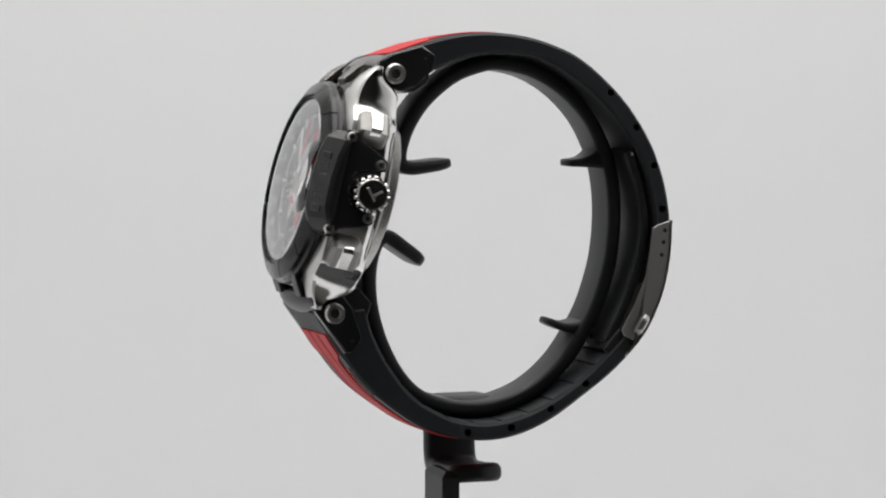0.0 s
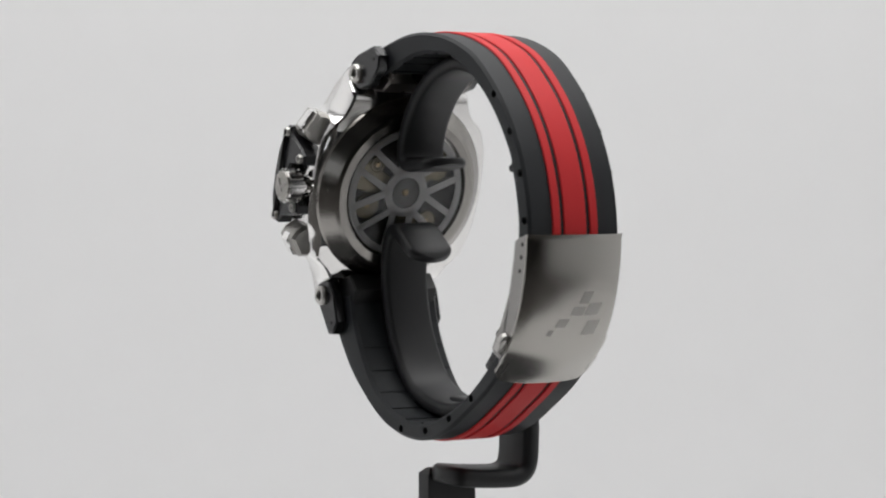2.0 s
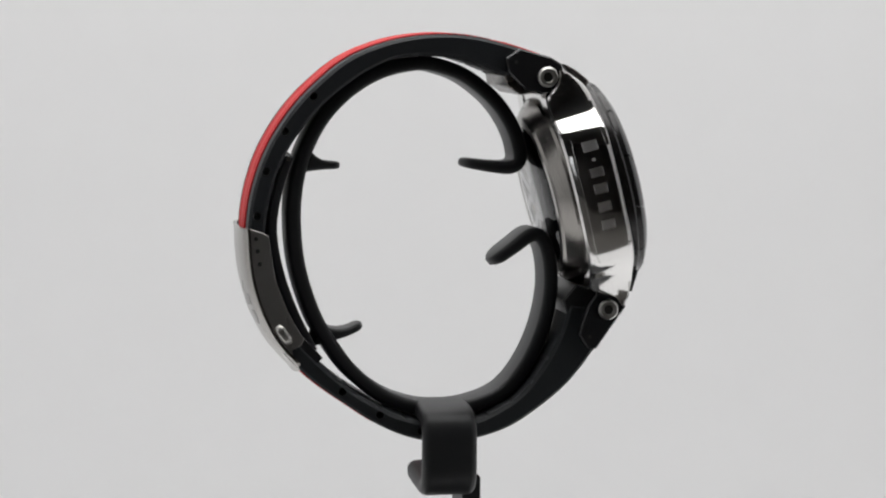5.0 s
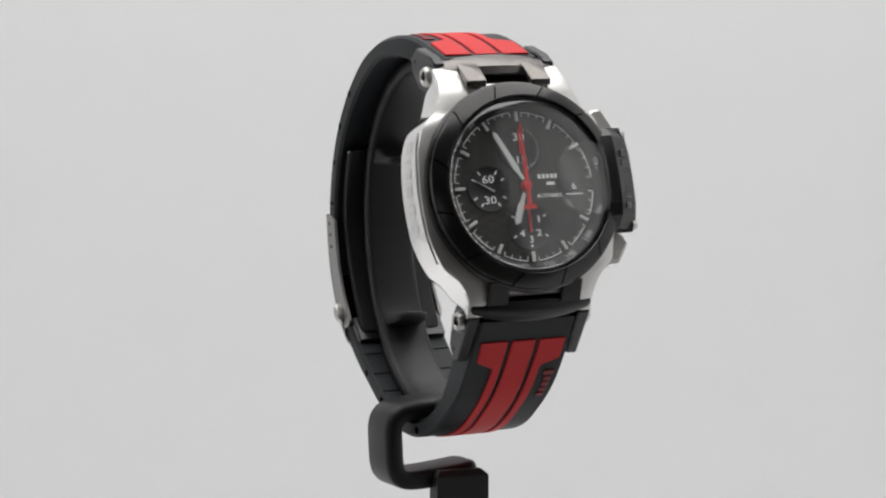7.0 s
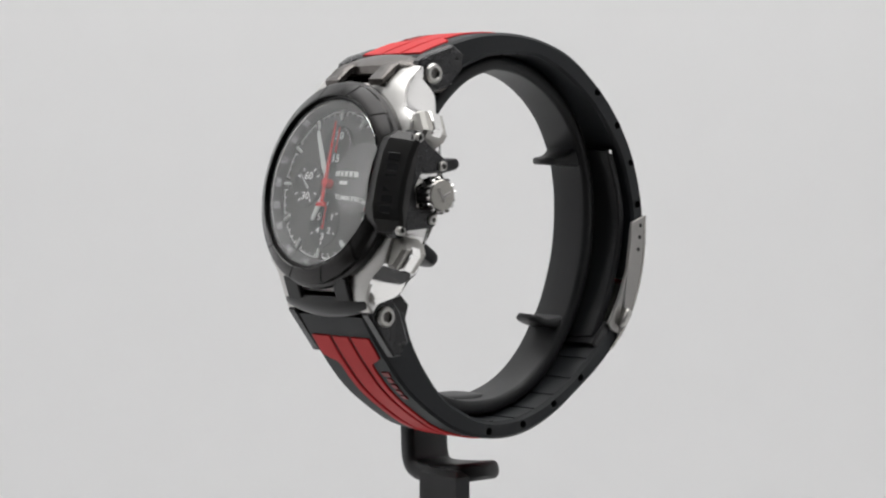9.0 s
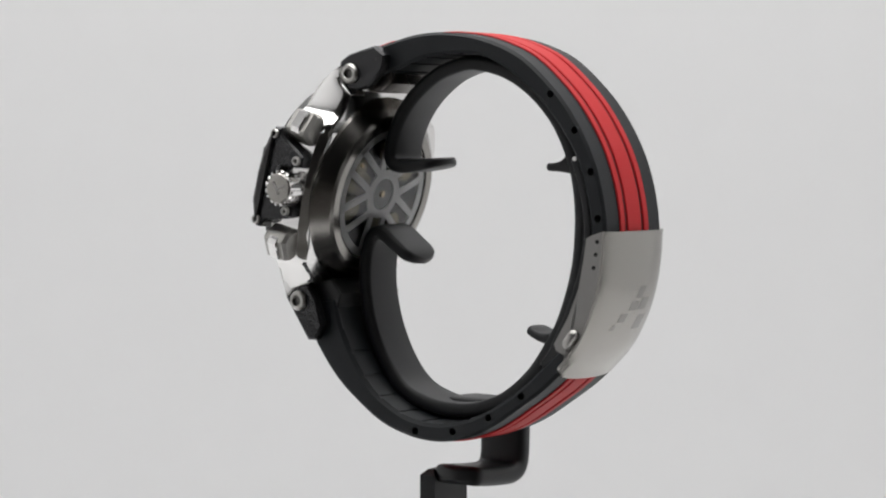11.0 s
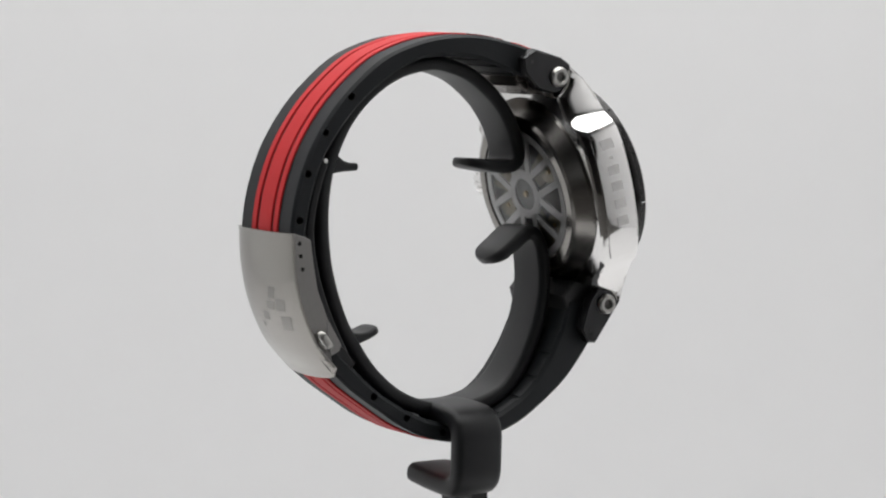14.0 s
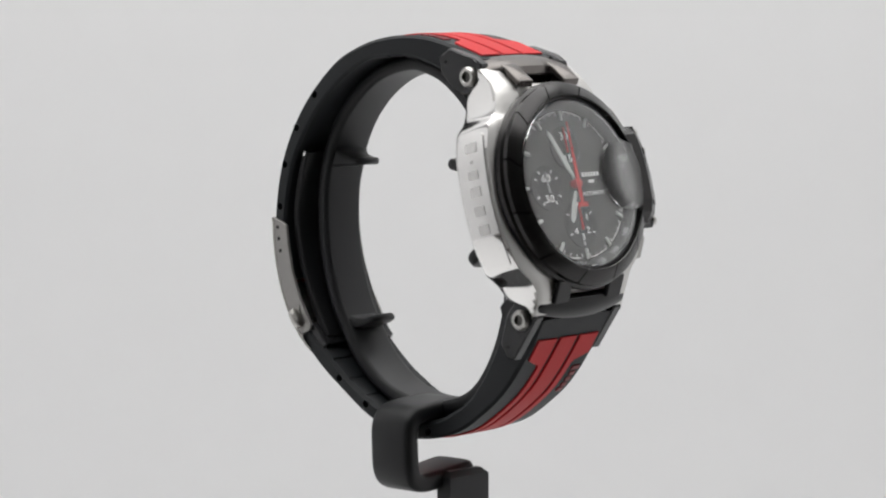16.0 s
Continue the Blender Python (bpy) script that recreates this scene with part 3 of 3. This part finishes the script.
    plate = [(10.6, 0.0), (10.7, -1.6), (9.2, -2.6), (7.4, -6.9), (6.4, -8.5), (4.4, -8.6), (3.9, -6.4), (3.2, -3.2), (0.2, -2.0), (-3.2, -3.4), (-3.4, -6.6), (-4.2, -8.4), (-5.8, -8.4), (-6.5, -7.0),
             (-8.0, -2.2), (-9.7, -1.2), (-9.8, 0.0), (-8.8, 0.5), (-4, 0.9), (4, 0.9), (8.6, 0.7)]
    part("guard_plate", slab(bmesh.new(), plate, [(19.2, 0), (22.0, 0), (22.4, 0.35)], FLANK), BLACKPVD, guard)
    for u, n in ((9.3, -0.6), (5.4, -7.2), (-4.9, -7.0), (-8.4, -0.2)):
        screw(FLANK @ pose(u, n, 22.4), guard, 0.95, 0.65)
    for k in range(6):
        bm = bmesh.new()
        box(bm, (5.0 - k * 2.0, 0, 0), (1.35, 2.2, 0.25), FLANK @ pose(0, 2.78, 20.6, -57, 0, 0), 0.05)
        part("name_bar", bm, BLACKPVD, guard)

    # crown and pushers
    prof = [(0, -2.5), (2.0, -2.5), (2.0, 0), (3.0, 0), (3.0, 3.2), (2.7, 3.6), (2.3, 3.6), (2.2, 3.45), (0, 3.45)]
    cm = FLANK @ pose(-0.4, -6.2, 21.8)
    crown = part("crown", lathe(bmesh.new(), prof, cm, 48), STEEL, watch, "knurled steel crown")
    for k in range(16):
        bm = bmesh.new()
        box(bm, (3.15, 0, 1.65), (0.75, 0.75, 3.3), cm @ pose(0, 0, 0, 0, 0, 22.5 * k), 0.22)
        part("knurl", bm, STEEL, crown)
    part("crown_cap", lathe(bmesh.new(), [(0, 2.7), (2.8, 2.7), (2.95, 2.95), (2.95, 3.4), (2.75, 3.62), (0, 3.72)], cm, 48), BRUSHED, crown, "steel crown cap")
    for turn, c, ln in ((40, (0.2, 0.3), 3.0), (-50, (0.9, -0.3), 2.0)):
        bm = bmesh.new()
        box(bm, (c[0], c[1], 3.72), (ln, 0.5, 0.16), cm @ pose(0, 0, 0, 0, 0, turn), 0.1)
        part("emblem", bm, EMBLEM, crown)
    for a in (32.0, -32.5):
        m = HEAD @ pose(0, 0, -5.0, 0, 0, a)
        bm = bmesh.new()
        slab(bm, [(19.0, -3.1), (23.2, -3.1), (24.8, -2.2), (24.8, 2.2), (23.2, 3.1), (19.0, 3.1)], [(-2.9, 0.6), (-2.2, 0), (2.2, 0), (2.9, 0.6)], m)
        push = part("pusher", bm, PUSHER, watch, "satin steel chronograph pusher")
        bm = bmesh.new()
        slab(bm, [(23.4, -2.8), (24.6, -2.5), (25.4, -1.8), (25.4, 1.8), (24.6, 2.5), (23.4, 2.8)], [(-1.2, 0.2), (-1.0, 0), (1.0, 0), (1.2, 0.2)], m)
        part("pusher_cap", bm, STEEL, push)

    # case back with a window on the spoked rotor
    back = part("case_back", lathe(bmesh.new(), [(19.0, -9.0), (19.4, -10.3), (19.1, -10.8), (16.6, -13.1), (15.8, -13.5), (14.1, -13.5), (13.8, -13.0), (13.8, -8.2)], HEAD, 96, True), BACKSTEEL, watch, "brushed steel case back ring with engraving", sharp=12)
    for k in range(60):
        if k % 9 == 8:
            continue
        a = 6 * k
        bm = bmesh.new()
        box(bm, (0, 0, 0), (0.9, 0.62 if k % 3 else 0.4, 0.04), HEAD @ pose(0, 0, 0, 0, 0, a) @ pose(17.8, 0, -12.0, 0, 137.4, 0), 0.012)
        part("engraved_mark", bm, BACKSTEEL, back)
    part("movement", lathe(bmesh.new(), [(0, -9.5), (0, -11.0), (13.5, -11.0), (13.5, -9.5)], HEAD, 64), MOVEMENT, watch, "dim brass-grey movement behind the window")
    # added black disc: the dark depth between the spokes, put into its colour
    part("dark_backing", lathe(bmesh.new(), [(0, -11.02), (0, -11.6), (12.6, -11.6), (12.6, -11.02)], HEAD, 64), HOLE, watch)
    rotor = part("rotor", lathe(bmesh.new(), [(3.3, -12.6), (3.3, -12.95), (5.0, -12.95), (5.0, -12.6)], HEAD, 64, True), ROTOR, watch, "grey spoked wheel seen through the back window")
    part("rotor_rim", lathe(bmesh.new(), [(11.9, -12.6), (11.9, -12.95), (13.3, -12.95), (13.3, -12.6)], HEAD, 64, True), ROTOR, rotor)
    for k in range(6):
        for side in (-1, 1):
            bm = bmesh.new()
            pts = [(4.4, -0.6 * side), (12.2, 3.4 * side), (12.0, 4.7 * side), (4.2, 0.9 * side)]
            slab(bm, pts, [(-12.95, 0), (-12.6, 0)], HEAD @ pose(0, 0, 0, 0, 0, 60 * k + 4))
            part("spoke", bm, ROTOR, rotor)
    part("rotor_disc", lathe(bmesh.new(), [(0, -12.2), (0, -12.5), (3.25, -12.5), (3.25, -12.2)], HEAD, 48), SUB, rotor, "dark rotor disc")
    part("rotor_screw", lathe(bmesh.new(), [(0, -12.5), (0, -12.9), (0.5, -12.9), (0.7, -12.75), (0.7, -12.5)], HEAD, 24), BRASS, rotor, "brass rotor screw")
    for x, u, r in ((-7.5, 4.6, 2.2), (7.0, 5.6, 1.7), (8.2, -3.0, 2.6), (-6.5, -6.2, 2.0), (1.0, 8.6, 1.6)):
        wheel = part("gear", lathe(bmesh.new(), [(0, -11.5), (0, -11.85)] + [(r * k / 5, -11.85 - 0.12 * (k % 2)) for k in range(1, 6)] + [(r, -11.5)], spot(x, u), 32), MOVEMENT, watch, "grooved movement wheel")
        part("jewel", lathe(bmesh.new(), [(0, -11.8), (0, -12.1), (0.4, -12.1), (0.5, -11.8)], spot(x, u), 16), BRASS, wheel)
    for a in (20, 140, 260):
        bm = bmesh.new()
        slab(bm, [(3.6, -2.6), (11.8, -3.4), (12.2, 0.5), (11.0, 3.0), (4.0, 1.6)], [(-11.55, 0), (-11.7, 0), (-11.8, 0.12)], HEAD @ pose(0, 0, 0, 0, 0, a))
        part("bridge", bm, MOVEMENT, watch, "grey movement bridge")
    win = part("back_window", lathe(bmesh.new(), [(0, -13.1), (13.75, -13.1), (13.75, -13.4), (12.6, -13.8), (8, -14.2), (0, -14.4)], HEAD, 64), WINDOW, watch, "clear window in the case back", sharp=50)
    win.visible_shadow = False

    # end links: cheeks with screws, a bar and two prongs
    for name, cheek, bar, prong, cap, sc in (
            ("upper_end_link", [(-19.6, 17.2), (-18.9, 20.0), (-16.8, 21.3), (-10.6, 23.0), (-7.9, 21.2), (-8.4, 18.4), (-11.7, 15.0), (-15.0, 14.2), (-17.6, 14.6)],
             [(-21.2, 17.9), (-20.7, 19.4), (-18.8, 20.8), (-16.6, 21.5), (-16.2, 20.5), (-18.6, 19.5), (-19.8, 17.5)],
             [(-20.9, 18.6), (-20.1, 19.8), (-22.0, 18.9), (-24.9, 16.6), (-24.6, 15.4), (-22.0, 17.2)],
             [(-16.5, 14.6), (-11.4, 13.9), (-8.6, 15.6), (-8.0, 18.5), (-11.0, 19.5), (-15.5, 18.5)], (-16.1, 17.5)),
            ("lower_end_link", [(-31.6, -25.6), (-32.2, -27.8), (-26.4, -36.0), (-24.6, -35.9), (-22.9, -33.2), (-24.6, -27.5), (-26.9, -24.6), (-29.4, -24.0)],
             [(-34.0, -24.5), (-34.4, -25.6), (-34.2, -26.8), (-33.4, -28.0), (-32.2, -28.6), (-30.8, -28.2), (-31.2, -26.3), (-32.5, -24.3)],
             [(-33.9, -25.2), (-32.5, -25.2), (-33.4, -23.0), (-34.2, -20.8), (-35.2, -21.0), (-34.6, -23.0)],
             [(-27.0, -24.6), (-22.8, -23.6), (-20.2, -26.6), (-21.4, -30.5), (-25.5, -30.0), (-27.5, -27.0)], (-28.6, -28.2))):
        upper = name[0] == "u"
        keep = Vector((-19.0, 19.0)) if upper else Vector((-32.6, -25.2))

        def bow(v):
            """The bar is bowed and grows thinner towards its ends."""
            d = (v.z / 12.7) ** 2
            p = keep + (Vector((v.x, v.y)) - keep) * (1 - (0.3 if upper else 0.42) * d)
            p += (Vector((0.9, -0.5)) if upper else Vector((0.8, 0.3))) * d
            return Vector((p.x, p.y, v.z))
        link = part(name, slab(bmesh.new(), bar, [(-12.7, 0.3)] + [(-12.3 + 24.6 * k / 16, 0) for k in range(17)] + [(12.7, 0.3)], SIDE, bow), LINK if name[0] == "u" else SHADEDLINK, watch, "gunmetal end link joining case and strap")
        for side in (-1, 1):
            lo, hi = sorted((side * 10.4, side * 12.8))
            bm = bmesh.new()
            slab(bm, cheek, [(lo, 0.3), (lo + 0.3, 0), (hi - 0.35, 0), (hi, 0.35)], SIDE)
            part("cheek", bm, BLACKPVD, link, "black cheek of the end link")
            hp = (-9.9, 20.4) if name[0] == "u" else (-25.0, -33.6)
            # no real hole: a flat disc, its inner shade painted black
            part("pin_hole_disc", lathe(bmesh.new(), [(0, 0), (0.35, 0), (0.35, 0.05), (0, 0.05)], SIDE @ pose(hp[0], hp[1], side * 12.8, 0, 0 if side > 0 else 180, 0), 14), HOLE, link)
            m = SIDE @ pose(sc[0], sc[1], side * 12.8, 0, 0 if side > 0 else 180, 0)
            screw(m, link, 2.0, 1.1)
            x = side * (6.8 if upper else 7.6)
            bm = bmesh.new()
            slab(bm, prong, [(x - 2.1, 0.2), (x - 1.9, 0), (x + 1.9, 0), (x + 2.1, 0.2)], SIDE @ pose(-0.35, 0.1, 0))
            part("prong", bm, LINK if name[0] == "u" else SHADEDLINK, link)
        bm = bmesh.new()
        slab(bm, cap, [(-9.9, 0.3), (-9.6, 0), (9.6, 0), (9.9, 0.3)], SIDE)
        part("link_cap", bm, LINK if upper else SHADEDLINK, link)

    # strap
    strap(watch, "upper_strap",
          [(-17.2, 20.8), (-14.0, 22.0), (-8.7, 23.7), (-2.1, 25.2), (4.5, 25.6), (11.1, 24.9), (16.6, 23.4), (22.1, 20.9), (27.5, 16.6), (33.0, 10.7), (37.5, 3.5), (40.2, -3.9), (41.4, -11.0), (41.1, -15.0), (40.4, -19.5), (39.2, -25.0)],
          [(-13.5, 15.8), (-9.5, 17.2), (-4.5, 19.4), (2.3, 21.3), (11.1, 21.4), (16.6, 19.6), (22.1, 16.2), (27.4, 11.6), (32.0, 5.9), (35.2, 0.4), (37.2, -6.1), (38.1, -11.6), (38.2, -18.5), (37.4, -24.5)],
          [(28.8, 13.8), (34.3, 7.0), (38.0, -0.7), (39.7, -9.4)], 1.2, 9.0, "black rubber strap half with raised red stripes and side holes", 12.5,
          [(4 + 5 * k, 9 + 5 * k) for k in range(6)])
    strap(watch, "lower_strap",
          [(-31.7, -28.4), (-30.0, -31.2), (-26.6, -36.4), (-22.1, -42.2), (-17.6, -46.3), (-10.9, -50.9), (-5.4, -53.1), (0.2, -54.2), (5.8, -54.2), (11.3, -52.9), (16.9, -50.3), (22.4, -46.6), (27.9, -42.6), (32.2, -38.7), (34.6, -36.2)],
          [(-21.6, -27.5), (-19.6, -34.0), (-16.3, -40.0), (-12.1, -45.2), (-7.6, -48.2), (-3.1, -50.2), (2.4, -51.0), (8.0, -50.4), (13.5, -48.6), (18.2, -46.0), (22.6, -43.0), (27.0, -39.0), (31.0, -35.0), (32.4, -33.4)],
          [(23.3, -43.9), (16.0, -48.6), (7.9, -52.0), (-1.0, -52.6)], 4.2, 9.4, "black rubber strap half with raised red stripes under the clasp", 13.4,
          [(8 + 7 * k, 15 + 7 * k) for k in range(11)])

    # clasp
    cover = smooth_line([(43.0, -11.8), (42.8, -17.1), (42.0, -22.6), (40.4, -28.1), (37.7, -33.7), (35.0, -37.2), (31.9, -40.2)], 0.6)
    nv = normals(cover)
    k = -0.4 if nv[5].x > 0 else 0.4
    sign = 1 if nv[5].x > 0 else -1

    def arch(x):
        """The cover falls off towards its edges."""
        return -1.25 * abs(x / 10.8) ** 2.4

    bm, rings, total = bmesh.new(), [], len(cover) - 1
    for i, (p, q) in enumerate(zip(cover, nv)):
        s = i / total
        half = 10.8 - 1.5 * max(0, (s - 0.94) / 0.06) ** 2
        lip = 0.35 * max(0, (s - 0.9) / 0.1) ** 2 + 0.15 * max(0, 1 - s / 0.03)
        ring = []
        for thick in (0, -0.75):
            for c in range(17) if thick == 0 else range(16, -1, -1):
                x = half * (c / 8 - 1)
                o = p + q * sign * (arch(x) + thick + lip - (0.22 if c in (0, 16) and thick == 0 else 0))
                ring.append(bm.verts.new((x, o.x, o.y)))
        rings.append(ring)
    for a, b in zip(rings, rings[1:]):
        for c in range(len(a)):
            bm.faces.new((a[c], a[(c + 1) % len(a)], b[(c + 1) % len(a)], b[c]))
    bm.faces.new(rings[0][::-1])
    bm.faces.new(rings[-1])
    clasp = part("clasp_cover", bm, BRUSHED, watch, "brushed steel folding clasp cover")
    side = [tuple(p - q * sign * 1.75) for p, q in zip(cover[:-4:3], nv[:-4:3])] + [(34.2, -36.0), (31.2, -34.6), (30.7, -33.4), (33.8, -28.1), (36.0, -22.6), (37.0, -17.1), (37.5, -13.2), (38.6, -12.6)]
    for x in (-10.75, 10.05):
        bm = bmesh.new()
        slab(bm, side, [(x, 0.12), (x + 0.12, 0), (x + 0.58, 0), (x + 0.7, 0.12)], SIDE)
        flap = part("clasp_side", bm, EMBLEM, clasp, "satin grey side of the clasp")
        e = 1 if x > 0 else -1
        for y, z in ((40.0, -13.7), (39.7, -16.1), (39.3, -18.6)):
            # flat black discs painted as the shade in small holes
            bm = lathe(bmesh.new(), [(0, 0), (0.42, 0), (0.42, 0.06), (0, 0.06)], SIDE @ pose(y, z, x + 0.35 + e * 0.33, 0, 0 if e > 0 else 180, 0), 14)
            part("pin_hole_disc", bm, HOLE, flap)
        line = [Vector((35.9 - 0.55 * j * 0.55, -30.6 - 0.8 * j * 0.55)) for j in range(9)]
        bm = bmesh.new()
        ribbon(bm, line, lambda s: 1.1, 1.8, SIDE @ pose(0, 0, x + 0.35 + e * 0.75), 0.7, 1.4)
        part("release_button", bm, SCREW, clasp, "polished release button")
    # plain flag-like shapes etched into the cover
    def shape(x0, x1, z0, z1, lean):
        def at(x, z):
            best = min(range(len(cover)), key=lambda i: abs(cover[i].y - z))
            o = cover[best] + nv[best] * sign * (0.03 + arch(x))
            return Vector((x, o.x, o.y))
        bm = bmesh.new()
        rows, prev = 8, None
        for i in range(rows + 1):
            z = z0 + (z1 - z0) * i / rows
            sh = lean * i / rows
            row = [bm.verts.new(at(x0 + (x1 - x0) * c / 4 + sh, z)) for c in range(5)]
            if prev:
                for c in range(4):
                    bm.faces.new((prev[c], prev[c + 1], row[c + 1], row[c]))
            prev = row
        part("etched_shape", bm, ETCHED, clasp)
    shape(-3.6, -1.3, -24.6, -22.6, -0.8)
    shape(-6.2, -3.0, -27.2, -24.8, -0.8)
    shape(-2.6, 0.2, -26.9, -25.2, -0.6)
    shape(0.6, 3.0, -29.2, -27.5, -0.6)
    shape(-6.6, -3.4, -31.0, -28.4, -0.8)
    shape(3.4, 4.5, -30.8, -29.6, -0.5)
    blade = smooth_line([(33.0, 2.6), (35.3, -4.2), (36.5, -11.7), (35.4, -19.6), (32.7, -27.6), (29.4, -34.4), (28.3, -36.6)], 0.7)
    bl = part("clasp_blade", ribbon(bmesh.new(), blade, lambda s: 8.8, 1.7, SIDE, 0.4, 0.9), PLASTIC, watch, "black folding blade inside the clasp")
    for e in (-1, 1):
        part("hinge_pin", lathe(bmesh.new(), [(0, 0), (0.45, 0), (0.45, 0.15), (0, 0.2)], SIDE @ pose(33.5, 1.6, e * 8.8, 0, 0 if e > 0 else 180, 0), 20), STEEL, bl)
    bm = bmesh.new()
    slab(bm, [(27.0, -37.2), (29.0, -39.6), (33.4, -36.4), (30.6, -33.0)], [(-9.9, 0.3), (-9.6, 0), (9.6, 0), (9.9, 0.3)], SIDE)
    part("hinge_block", bm, BLACKPVD, bl)
    return watch, seconds


stand = build_stand()
watch, seconds = build_watch()


def motions():
    """One clockwise turn of the stand in 9.583 s; the watch rides on it and its small seconds pointer runs."""
    rows_s, rows_w, rows_p = [], [], []
    for i in range(65):
        t = i * 0.25
        a = -360 / 9.583 * (t - 7.669)
        rows_s.append((t, pose(0, 0, 0, 0, 0, a)))
        rows_w.append((t, pose(0, 0, 0, 0, 0, a) @ pose(0, 0, 0, 0, -1.4, 0)))
        m = spot(-7.4, -0.2, 0, 60 - 6 * (t - 7.0))
        rows_p.append((t, Matrix.LocRotScale(m.translation * MM, m.to_quaternion(), None)))
    walk(stand, rows_s)
    walk(watch, rows_w)
    walk(seconds, rows_p)


motions()
